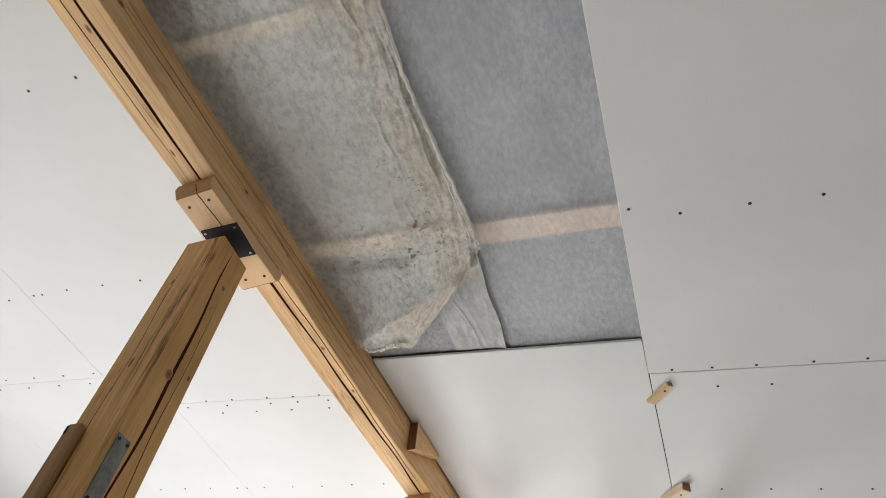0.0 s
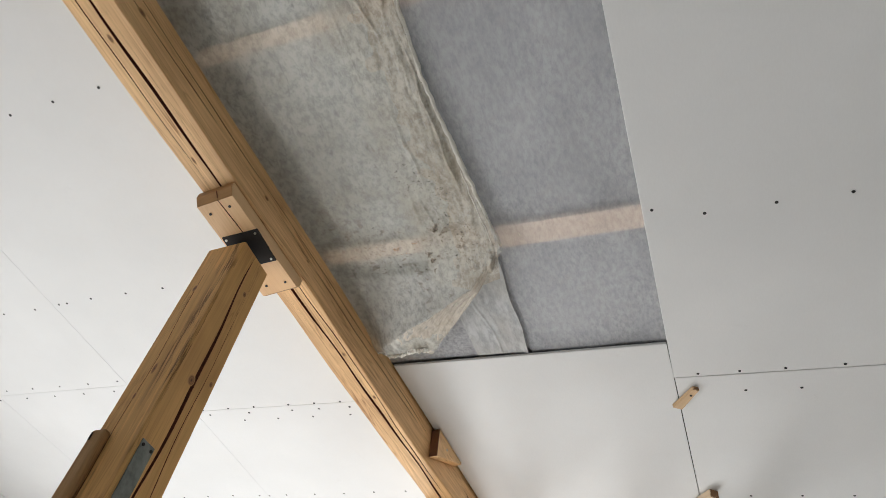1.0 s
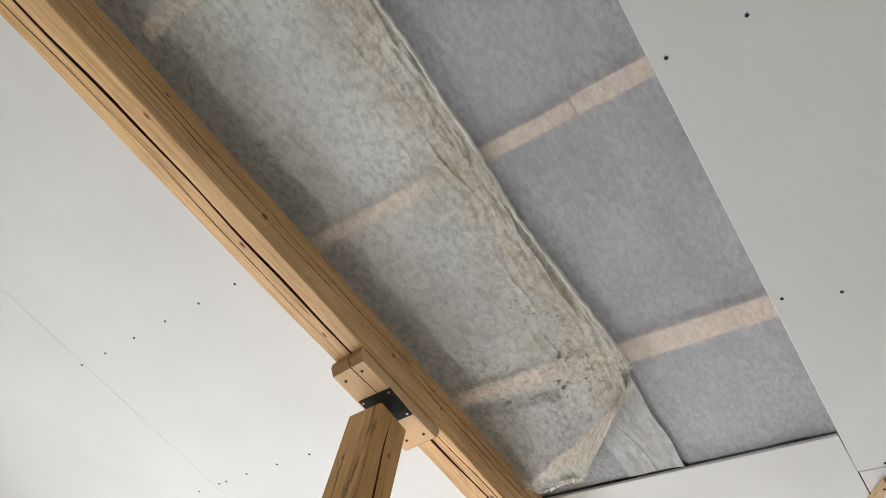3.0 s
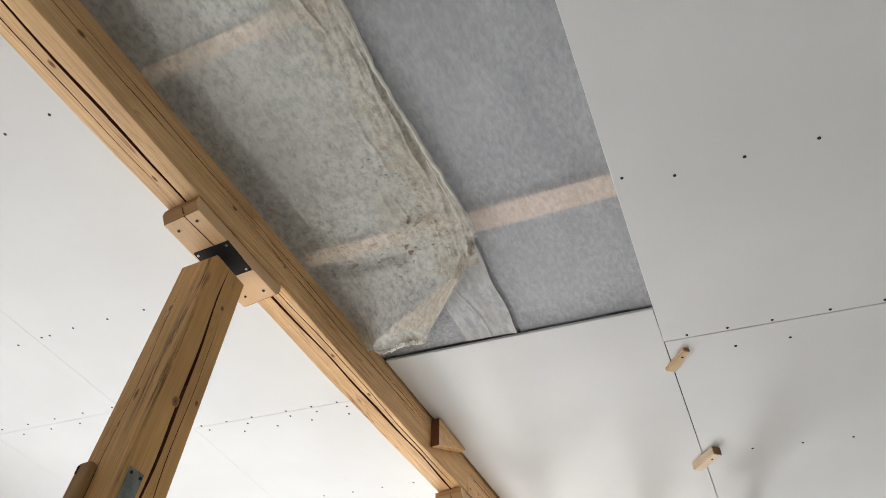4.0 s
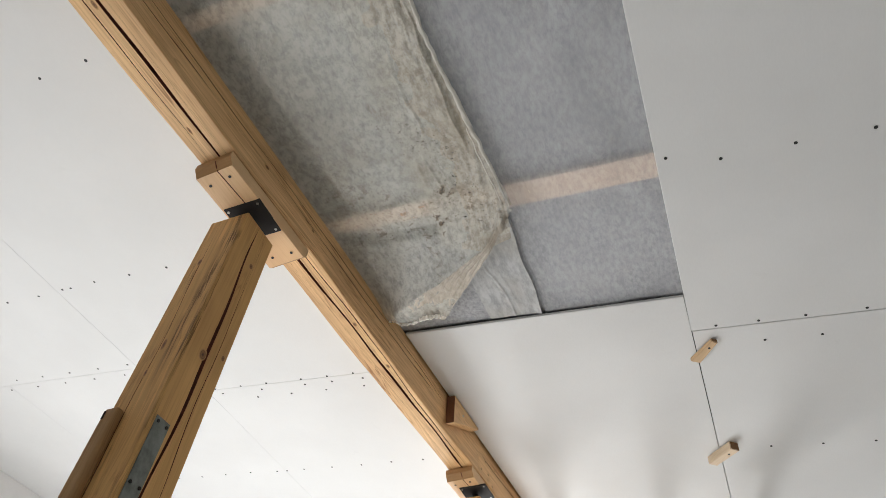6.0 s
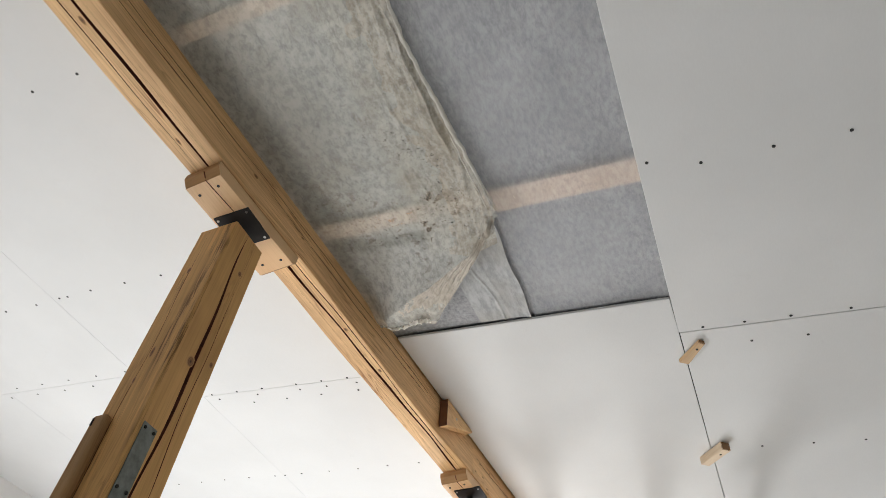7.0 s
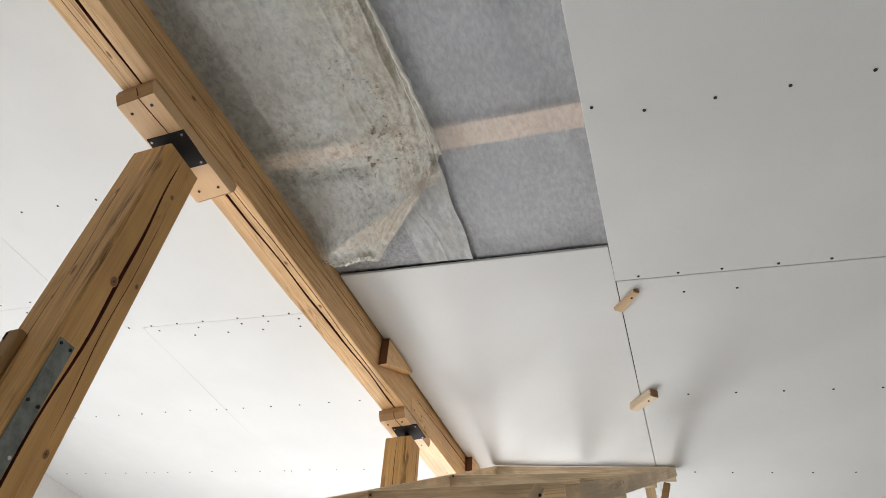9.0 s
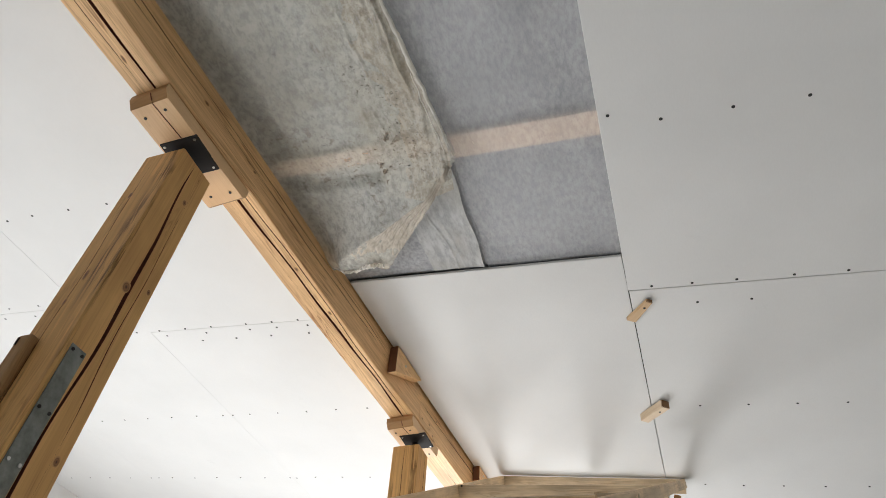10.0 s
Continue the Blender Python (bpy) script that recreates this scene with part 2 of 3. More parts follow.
# near-black: the roof cavity's shade is put into the wool's colour
WOOL_SHADED = plain("wool_in_shade", (0.06, 0.057, 0.054), 0.95, 0, 0.3, 30)
BATT = sheer("glass_wool_batt", (0.90, 0.91, 0.90), (0.42, 0.43, 0.42), 0.0, (0.46, 0.465, 0.46), (1, 0.7, 1), size=44, fibres=0.35, lo=0.36, hi=0.62, cloudy=0.6)
BATT_GREY = sheer("grey_wool_batt", (0.56, 0.565, 0.58), (0.34, 0.345, 0.355), 0.0, (0.28, 0.285, 0.30), (1, 0.4, 1), size=45, fibres=0.12, lo=0.36, hi=0.62, cloudy=0.6)
HOLE_DARK = plain("crack_shadow_wood", (0.13, 0.035, 0.02), 0.9, 0, 0.4, 60)


# ---- building helpers ----
def ceil_at(x, d=0.0):
    return Z0 + SLOPE * x - d


def mesh_of(name, bm, mats):
    me = bpy.data.meshes.new(name)
    bmesh.ops.recalc_face_normals(bm, faces=bm.faces)
    bm.to_mesh(me)
    bm.free()
    for m in mats if isinstance(mats, (list, tuple)) else [mats]:
        me.materials.append(m)
    return me


def thing(name, bm, mats, label="", category="", group="", kind="", place=None):
    ob = tagged(new(name, mesh_of(name, bm, mats)), label, category, group, kind)
    if place is not None:
        ob.matrix_world = place
    return ob


def holder(name, place, label, category, group="", kind=""):
    ob = tagged(new(name), label, category, group, kind)
    ob.empty_display_size = 0.05
    ob.matrix_world = place
    return ob


def part(name, bm, mats, parent, label="", place=None):
    ob = new(name, mesh_of(name, bm, mats))
    ob.parent = parent
    if place is not None:
        ob.matrix_local = place
    if label:
        ob["label"] = label
    return ob


def box(bm, x0, x1, y0, y1, z0, z1, bevel=0.0, seg=1, m=None):
    g = bmesh.ops.create_cube(bm, size=1.0)
    vs = g["verts"]
    bmesh.ops.scale(bm, vec=(x1 - x0, y1 - y0, z1 - z0), verts=vs)
    bmesh.ops.translate(bm, vec=((x0 + x1) / 2, (y0 + y1) / 2, (z0 + z1) / 2), verts=vs)
    if bevel:
        es = list({e for v in vs for e in v.link_edges})
        r = bmesh.ops.bevel(bm, geom=es, offset=bevel, segments=seg, affect="EDGES", profile=0.5)
        vs = list({v for f in r["faces"] for v in f.verts} | {v for v in vs if v.is_valid})
    if m is not None:
        bmesh.ops.transform(bm, matrix=m, verts=vs)
    return vs


def disc(bm, r, depth, m, seg=10):
    g = bmesh.ops.create_cone(bm, cap_ends=True, segments=seg, radius1=r, radius2=r, depth=depth)
    bmesh.ops.transform(bm, matrix=m, verts=g["verts"])


def slab(bm, x0, x1, y0, y1, low, high, bevel=0.0015):
    """A board lying in the slope of the ceiling, from low to high metres above its underside."""
    vs = box(bm, x0, x1, y0, y1, low, high, bevel)
    for v in vs:
        v.co.z += Z0 + SLOPE * v.co.x


def timber(length, half_w, half_h, cracks, seed, step=0.03, wander=0.004, chamfer=0.006):
    """A squared timber along y with drying cracks. cracks: (face, across, width, depth, from, to), face 'b' bottom or 'r' right side."""
    rnd = random.Random(seed)
    ph = [rnd.uniform(0, 6.3) for _ in range(12)]
    bm = bmesh.new()
    n = int(length / step)
    rings = []

    def drift(y, k):
        return wander * (math.sin(y * 3.1 + ph[k]) + 0.6 * math.sin(y * 7.7 + ph[k + 1]) + 0.35 * math.sin(y * 17 + ph[k + 2]))

    for i in range(n + 1):
        y = i * length / n
        c, w, h = chamfer * (1 + 0.25 * math.sin(y * 5 + ph[0])), half_w, half_h
        pts = [(-w, -h + c)]

        def notch(face, flip):
            out = []
            for k, (f, a, wd, dp, y0, y1) in enumerate(cracks):
                if f != face:
                    continue
                s = max(0.0, min(1.0, (y - y0) / 0.12, (y1 - y) / 0.12))
                o = a + drift(y, k % 8)
                half = wd * s * (0.55 + 0.45 * math.sin(y * 4.3 + ph[k]) ** 2) / 2 + 1e-4
                out.append((o, half, dp * s + 1e-4))
            return sorted(out)

        pts.append((-w + c, -h))
        for o, half, dp in notch("b", 0):
            pts += [(o - half, -h), (o - half * 0.2, -h + dp), (o + half * 0.2, -h + dp), (o + half, -h)]
        pts += [(w - c, -h), (w, -h + c)]
        for o, half, dp in notch("r", 0):
            pts += [(w, o - half), (w - dp, o - half * 0.2), (w - dp, o + half * 0.2), (w, o + half)]
        pts += [(w, h), (-w, h)]
        rings.append([bm.verts.new((px, y, pz)) for px, pz in pts])
    nb = len([1 for k in cracks if k[0] == "b"])
    nr = len([1 for k in cracks if k[0] == "r"])
    dark = set()
    for q in range(nb):
        dark |= {2 + 4 * q, 3 + 4 * q, 4 + 4 * q}
    base = 2 + 4 * nb + 2
    for q in range(nr):
        dark |= {base + 4 * q, base + 1 + 4 * q, base + 2 + 4 * q}
    m = len(rings[0])
    for a, b in zip(rings, rings[1:]):
        for j in range(m):
            f = bm.faces.new((a[j], a[(j + 1) % m], b[(j + 1) % m], b[j]))
            if j in dark:
                f.material_index = 1
    bm.faces.new(rings[0][::-1])
    bm.faces.new(rings[-1])
    return bm


# ---- structure ----
bm = bmesh.new()
box(bm, -4.7, 3.9, -4.3, 5.35, -0.2, 0.0)
thing("floor", bm, CONCRETE, "bare grey screed floor of an unfinished room", "floor", kind="structure")


def wall(name, x0, x1, y0, y1, openings, axis, mat=None, label="white plastered wall of the attic room"):
    """A wall with window openings that go through it: (from, to, sill, head) along its length."""
    bm = bmesh.new()
    a0, a1 = (x0, x1) if axis == "x" else (y0, y1)
    cuts = [a0]
    for o in openings:
        cuts += [o[0], o[1]]
    cuts.append(a1)

    def add(p, q, z0, z1):
        vs = box(bm, p, q, y0, y1, z0, z1) if axis == "x" else box(bm, x0, x1, p, q, z0, z1)
        if z1 > 3:
            for v in vs:
                if v.co.z > 3:
                    v.co.z = Z0 + SLOPE * v.co.x + 0.25
    for i in range(0, len(cuts), 2):
        add(cuts[i], cuts[i + 1], 0, 3.2)
    for a, b, s, h in openings:
        add(a, b, 0, s)
        add(a, b, h, 3.2)
    return thing(name, bm, mat or WALL_PAINT, label, "wall", kind="structure")


wall("wall_far", -4.7, 3.9, 5.05, 5.35, [(-1.95, -0.77, 0.95, 2.25)], "x")
wall("wall_near", -4.7, 3.9, -4.3, -4.0, [], "x")
wall("wall_left", -4.7, -4.4, -4.0, 5.05, [(0.0, 4.6, 0.3, 1.95)], "y")
# added out of view; greyer than the others so the right side stays dimmer
wall("wall_right", 3.6, 3.9, -4.0, 5.05, [], "y", WALL_UNSEEN, "unseen right wall, greyed to cut the light it bounces")

bm = bmesh.new()
GAP = 0.0012


def sheet(x0, x1, y0, y1, skew0=0.0, skew1=0.0, gap=GAP):
    """A plasterboard sheet; skew0 and skew1 turn its two long edges along y."""
    vs = box(bm, x0 + gap, x1 - gap, y0 + gap, y1 - gap, 0.0, 0.0125, 0.0015 if gap == GAP else 0.0006)
    mid = (x0 + x1) / 2
    for v in vs:
        v.co.x += (skew0 if v.co.x < mid else skew1) * v.co.y
        v.co.z += Z0 + SLOPE * v.co.x


for x0, x1, joints in ((-3.64, -2.46, (-4.0, 1.77)), (-4.4, -3.64, (-4.0, 1.77)), (-3.40, -2.20, (1.77, 4.35, 5.05)),
                       (-4.4, -3.40, (1.77, 4.35, 5.05)), (1.205, 2.40, (-4.0, 0.8, 3.2, 5.05)), (2.40, 3.6, (-4.0, -0.4, 2.0, 4.4, 5.05))):
    for a, b in zip(joints, joints[1:]):
        sheet(x0, x1, a, b, 0, 0, 0.0005 if x0 < 0 else GAP)
for a, b in ((-4.0, -0.9), (-0.9, 2.0)):
    sheet(-2.46, -1.19, a, b, 0, 0.055, 0.0009)
for a, b in ((2.0, 4.35), (4.35, 5.05)):
    sheet(-2.20, -1.19, a, b, 0, 0.055, 0.0005)
for a, b in ((-4.0, -0.4), (-0.4, 1.9776)):
    sheet(0.071, 1.205, a, b)
for a, b in ((1.9785, 4.4), (4.4, 5.05)):
    sheet(0.043, 1.205, a, b, 0.0158, 0)
# the strip beside the beam: its sheet is still missing towards the near end
for a, b in ((1.789, 4.2), (4.203, 5.05), (-4.0, -2.0)):
    sheet(-1.1065, 0.0422, a, b, 0.055, 0.0158)
slab(bm, -4.4, -1.33, -4.0, 5.05, 0.0135, 0.016, 0)
slab(bm, 0.085, 3.6, -4.0, 5.05, 0.0145, 0.017, 0)
ceiling = thing("ceiling", bm, PLASTER, "unpainted white plasterboard sheets screwed to a sloping ceiling", "ceiling", kind="structure")

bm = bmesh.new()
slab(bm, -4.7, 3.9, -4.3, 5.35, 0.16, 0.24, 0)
thing("roof_insulation", bm, WOOL_SHADED, "mineral wool above the membrane, near-black with the cavity's shade in its colour", "insulation", kind="structure")

# screws, in rows along the battens
screw_bm = bmesh.new()
disc(screw_bm, 0.0052, 0.003, pose(0, 0, 0), 8)
disc(screw_bm, 0.0022, 0.006, pose(0, 0, 0.002), 6)
screw_mesh = mesh_of("screw", screw_bm, SCREW_DARK)
rs = random.Random(4)
rows = [(0.10, 1.198)] + [(x, 1.242 + rs.uniform(-.005, .005)) for x in (0.245, 0.437, 0.627, 0.826, 1.03)]
rows += [(x, 1.961) for x in (0.157, 0.296, 0.443, 0.624, 0.786, 0.958, 1.12)] + [(0.310, 2.070), (0.492, 2.073)]
rows += [(x, 2.78) for x in (0.291, 0.487, 0.675, 0.861, 1.039)]
rows += [(x, 3.542 + rs.uniform(-.006, .006)) for x in (0.287, 0.469, 0.653, 0.837, 1.022)]
rows += [(x, 0.397) for x in (0.109, 0.30, 0.50, 0.70, 0.92)]
rows += [(-1.272 - 0.205 * i, 0.387) for i in range(6)] + [(-2.472, 0.384)]
rows += [(-1.823 - 0.2 * i, 1.211 + rs.uniform(-.004, .004)) for i in range(3)] + [(-2.372, 1.215), (-2.422, 1.214)]
rows += [(-2.581 - 0.207 * i, 1.222) for i in range(6)]
rows += [(x, 1.992) for x in (-1.36, -1.497, -1.638, -1.835, -1.986, -2.142, -2.283)] + [(-2.5 - 0.2 * i, 1.735) for i in range(6)] + [(-2.58 - 0.21 * i, 1.805) for i in range(5)]
rows += [(x, 2.033) for x in (-1.33, -1.492, -1.639, -1.887, -2.123)]
rows += [(x, 2.088) for x in (-1.35, -1.552, -1.748, -1.945)]
rows += [(-1.325 - 0.187 * i, 2.735 + 0.0065 * i + rs.uniform(-.005, .005)) for i in range(15)] + [(-2.192, 2.771)]
rows += [(-1.44 - 0.195 * i, 3.51 + 0.006 * i + rs.uniform(-.005, .005)) for i in range(15)] + [(-2.17, 3.54), (-3.315, 3.568)]
for i in range(14):
    rows.append((-1.4 - 0.19 * i, 4.30 + rs.uniform(-.01, .01)))
    rows.append((-1.45 - 0.19 * i, 4.40 + rs.uniform(-.01, .01)))
for x, y in rows:
    o = new("screw", screw_mesh)
    o.parent = ceiling
    o.matrix_local = pose(x, y, ceil_at(x) + 0.0002, 0, math.degrees(-math.atan(SLOPE)), 0)


# ---- the open strip: battens, membrane, loose film ----
def batten(x0, x1, y0, y1):
    bm = bmesh.new()
    slab(bm, x0, x1, y0, y1, 0.0195, 0.042, 0.002)
    return thing("batten", bm, BATTEN_WOOD, "pale spruce batten showing through the membrane", "batten", "battens over the membrane")


batten(-0.45, 0.9, 1.185, 1.274)
batten(-1.05, -0.452, 1.178, 1.240)
batten(-0.14, 0.9, 0.372, 0.429)
batten(-1.11, -0.145, 0.379, 0.428)
batten(-1.09, 0.9, -0.42, -0.37)


def batt(x_left, x_right, y0, y1, seed, mat, label):
    """A soft glass wool batt above the sheets, with a fluffy uneven left side."""
    bm = bmesh.new()
    nx, ny = 46, int((y1 - y0) / 0.02)
    grid = []
    for j in range(ny + 1):
        y = y0 + (y1 - y0) * j / ny
        x0 = x_left(y) + 0.014 * noise.noise((y * 9, seed, 0)) + 0.010 * noise.noise((y * 31, seed, 2))
        x1 = x_right(y)
        row = [bm.verts.new((x0 + 0.012, y, ceil_at(x0) + 0.158))]
        for i in range(nx + 1):
            x = x0 + (x1 - x0) * (i / nx) ** 1.4
            side = max(0.0, 1 - (x - x0) / 0.05)
            row.append(bm.verts.new((x, y, ceil_at(x) + 0.050 + 0.05 * side * side + 0.008 * noise.noise((x * 11, y * 11, seed)))))
        row.append(bm.verts.new((x1, y, ceil_at(x1) + 0.158)))
        grid.append(row)
    for a, b in zip(grid, grid[1:]):
        for i in range(len(a) - 1):
            bm.faces.new((a[i], a[i + 1], b[i + 1], b[i])).smooth = True
    bm.faces.new([r[0] for r in grid] + [r[-1] for r in reversed(grid)])
    return thing("insulation_batt", bm, mat, label, "insulation", "batts above the membrane")


batt(lambda y: -1.118 + 0.055 * y + 0.068, lambda y: -0.47, -1.9, 1.30, 1.0, BATT, "pale glass wool batt behind the loose film")
batt(lambda y: -0.464, lambda y: 0.15, -1.9, 1.90, 4.0, BATT_GREY, "grey glass wool batt behind the grey membrane")


def cloth(name, nx, ny, at, mat, label, category):
    bm = bmesh.new()
    g = [[bm.verts.new(at(i / nx, j / ny)) for i in range(nx + 1)] for j in range(ny + 1)]
    for j in range(ny):
        for i in range(nx):
            bm.faces.new((g[j][i], g[j][i + 1], g[j + 1][i + 1], g[j + 1][i])).smooth = True
    return thing(name, bm, mat, label, category)


def wrinkle(x, y, s, amp):
    return amp * noise.noise((x * s, y * s, 0.3))


def overlap_edge(v):
    return -0.415 - 0.012 * v + 0.004 * math.sin(v * 19)


def membrane_at(u, v):
    y = -2.0 + 3.9 * v
    x0 = -0.455 - 0.065 * max(0.0, min(1.0, (y - 1.22) / 0.06))
    x = x0 + (0.15 - x0) * u
    # it dips beside the overlapping edge
    groove = math.exp(-((x - overlap_edge((y - 1.0) / 0.85) - 0.004) / 0.006) ** 2) * 0.014 if y > 1.25 else 0.0
    k = max(0.0, min(1.0, (y - 1.781 - 0.006 * noise.noise((x * 7, 0, 0))) / 0.04))
    return x, y, ceil_at(x) + 0.0155 + wrinkle(x, y, 6, 0.0016) + 0.035 * k * k + groove


def membrane_left_at(u, v):
    y = 1.33 + 0.57 * v
    x0 = -0.985 - 0.09 * max(0.0, min(1.0, (y - 1.62) / 0.05))
    x = x0 + (-0.50 - x0) * u
    k = max(0.0, min(1.0, (y - 1.772) / 0.05))
    return x, y, ceil_at(x) + 0.018 + wrinkle(x, y, 9, 0.002) + 0.03 * k * k


def overlap_at(u, v):
    v = 0.29 + 0.625 * v
    y = 1.0 + 0.85 * v
    x0, x1 = -0.66 + 0.03 * v, overlap_edge(v)
    x = x0 + (x1 - x0) * u
    d = 0.004 + (0.003 + 0.009 * v) * u ** 8 + wrinkle(x, y, 14, 0.003)
    d += 0.003 * math.exp(-((u - 0.12 - 0.42 * v + 0.03 * math.sin(v * 14)) / 0.022) ** 2) + 0.0012 * math.exp(-((u - 0.32 - 0.34 * v) / 0.03) ** 2)
    return x, y, ceil_at(x) + 0.0135 - d


sheet_grey = cloth("membrane", 150, 160, membrane_at, MEMBRANE, "mottled grey roofing membrane stretched over battens", "membrane")
cloth("membrane", 24, 100, membrane_left_at, MEMBRANE_SHADED, "grey membrane behind the torn film, with shade in its colour", "membrane")
cloth("membrane_overlap", 80, 70, overlap_at, OVERLAP, "pale overlapping membrane edge beside the seam", "membrane")


for x, y, turn in ((-0.318, 1.222, 80), (-0.06, 0.395, 70), (-0.33, 0.400, 85), (0.05, 0.400, 75)):
    bm = bmesh.new()
    box(bm, -0.006, 0.006, -0.0007, 0.0007, -0.0012, 0.0, 0.0003)
    part("staple", bm, NAIL_BRIGHT, sheet_grey, "bright wire staple", pose(x, y, ceil_at(x) + 0.0135, 0, math.degrees(-math.atan(SLOPE)), turn))


def film_edge(y):
    e = -0.427 + 0.004 * math.sin(y * 5.2 + 0.6) + 0.006 * noise.noise((y * 7, 0.7, 0)) + 0.002 * noise.noise((y * 30, 0.2, 0))
    if y > 0.67:
        e += 0.043 * min(1.0, (y - 0.67) / 0.57)
    if y > 1.242:
        e = -0.388 - 0.395 * ((y - 1.242) / 0.44)
    return e


def crease_at(along):
    return max(0.012 + 0.10 * max(0.0, along), 0.35 * along - 0.03)


def film_drop(x, y, edge):
    """How far the loose film hangs below the ceiling."""
    d = 0.003 + wrinkle(x, y, 5, 0.005) + wrinkle(x, y, 16, 0.0015)
    near = max(0.0, 1 - (edge - x) / 0.20)
    if y < 1.3:
        d += near * near * (0.010 + 0.016 * noise.noise((x * 40 + y * 7, y * 9 - x * 14, 0.7)) + 0.007 * noise.noise((x * 95 + y * 20, y * 22 - x * 30, 0.2)))
    # it hangs down to a crease, and the torn corner turns back up beyond it
    ax, ay = x + 0.388, y - 1.242
    along, inside = -0.668 * ax + 0.744 * ay, -0.744 * ax - 0.668 * ay
    if along > -0.15:
        c = crease_at(along)
        grow = min(1.0, (along + 0.15) / 0.32)
        ridge = 0.090 * grow
        if inside > c:
            d += ridge * math.exp(-(inside - c) / 0.085)
        else:
            d += ridge - 0.30 * (c - inside) + wrinkle(x, y, 24, 0.004) + wrinkle(x + y, y, 60, 0.0015)
    for x0, y0, y1, lean, w, amp in CREASES:
        if y0 < y < y1:
            q = (x - x0 - lean * (y - y0) - 0.004 * math.sin((y - y0) * 31 + x0 * 90)) / w
            if -3 < q < 3:
                d += amp * math.exp(-q * q) * math.sin(math.pi * (y - y0) / (y1 - y0))
    # the slit between the hem and the sheet
    if 0.60 < y < 1.02 and x > -0.47:
        d -= 0.010 * math.sin(math.pi * (y - 0.60) / 0.42) ** 0.5 * math.exp(-((x + 0.436) / 0.012) ** 2)
    # held along the beam
    out = x + 1.118 - 0.055 * y
    return d * min(1.0, 0.2 + max(0.0, out) / 0.10) + 0.010 * max(0.0, min(1.0, 1 - out / 0.05))


rc = random.Random(21)
CREASES = [(-0.458, 0.42, 1.05, 0.004, 0.0035, 0.010)]     # the lip of the slit
for _ in range(64):       # short pleats that fan out from the free edge
    y0, far = rc.uniform(-1.5, 1.05), rc.random() ** 1.5
    CREASES.append((-0.445 - 0.19 * far + 0.03 * max(0.0, y0 - 0.7), y0, y0 + rc.uniform(0.07, 0.30), rc.uniform(-0.10, 0.14), rc.uniform(0.0028, 0.007), rc.uniform(-0.004, 0.008) * (1.1 - 0.5 * far)))


def film_at(u, v):
    """The loose film: fixed along the beam, its free edge crumpled, its lower corner torn and hanging."""
    y = -1.6 + 3.26 * v
    edge = film_edge(y)
    left = -1.135 + 0.055 * y
    u = 1 - (1 - u) ** 1.7
    x = left + (edge - left) * u
    d = film_drop(x, y, edge) + 0.005 * math.sin(u * math.pi)
    t = max(0.0, (v - 0.965) / 0.035)
    if t:
        d += t * (0.012 + wrinkle(x * 3, y, 26, 0.010))
        y += t * wrinkle(x * 2.4, 0.3, 12, 0.010)
    return x, y, ceil_at(x) + 0.008 - d


film = cloth("loose_film", 170, 420, film_at, FILM, "torn soiled translucent film hanging loose along the beam", "film")


def film_part(name, nx, ny, at, mat, label):
    ob = cloth(name, nx, ny, at, mat, "", "")
    ob.parent = film
    for key in ("label", "category", "group", "kind"):
        if key in ob:
            del ob[key]
    ob["label"] = label


def hem_at(u, v):
    """The rolled free edge of the film."""
    y = -1.6 + 2.84 * v
    edge = film_edge(y)
    w = 0.012 * (0.5 + 0.5 * noise.noise((y * 5, 2.0, 0))) + 0.005
    a = u * math.pi
    return (edge - w * 0.5 + w * 0.55 * -math.cos(a) + wrinkle(1, y, 30, 0.004) + wrinkle(u * 3, y, 70, 0.002), y,
            ceil_at(edge) - 0.006 - 0.006 * math.sin(a) - wrinkle(u * 2, y, 17, 0.004) - wrinkle(u * 5, y, 55, 0.003) - 0.003)


film_part("rolled_hem", 12, 500, hem_at, FILM_EDGE, "pale crumpled rolled hem")


def fold_at(off, wide, y0, y1, seed):
    """A narrow pinched fold that runs beside the free edge."""
    def at(u, v):
        y = y0 + (y1 - y0) * v
        mid = film_edge(y) - off + 0.008 * noise.noise((y * 6, seed, 0)) + 0.003 * noise.noise((y * 28, seed, 0))
        w = wide * (0.6 + 0.5 * noise.noise((y * 15, seed, 3.0))) * math.sin(math.pi * min(1, max(0, v))) ** 0.4 + 0.0006
        x = mid + w * (u - 0.5)
        return x, y, ceil_at(x) - 0.004 - film_drop(mid, y, film_edge(y)) - 0.9 * w * math.sin(u * math.pi)
    return at


film_part("pinched_fold", 6, 60, fold_at(0.022, 0.004, 0.93, 1.20, 9.0), TORN, "thin pale pinched fold")


def lining_at(u, v):
    """The strip of film that is turned back on itself along the free edge."""
    y = -1.6 + 2.95 * v
    x0 = -0.652 + 0.006 * math.sin(y * 4.0) + 0.004 * noise.noise((y * 12, 0.4, 0))
    x1 = film_edge(min(y, 1.24)) - 0.008 - 0.20 * max(0.0, y - 1.2)
    x = x0 + (x1 - x0) * u
    return x, y, ceil_at(x) + 0.0052 - film_drop(x, y, film_edge(y)) - wrinkle(x, y, 20, 0.001)


film_part("turned_back_strip", 90, 420, lining_at, LINING, "tan doubled strip of film")
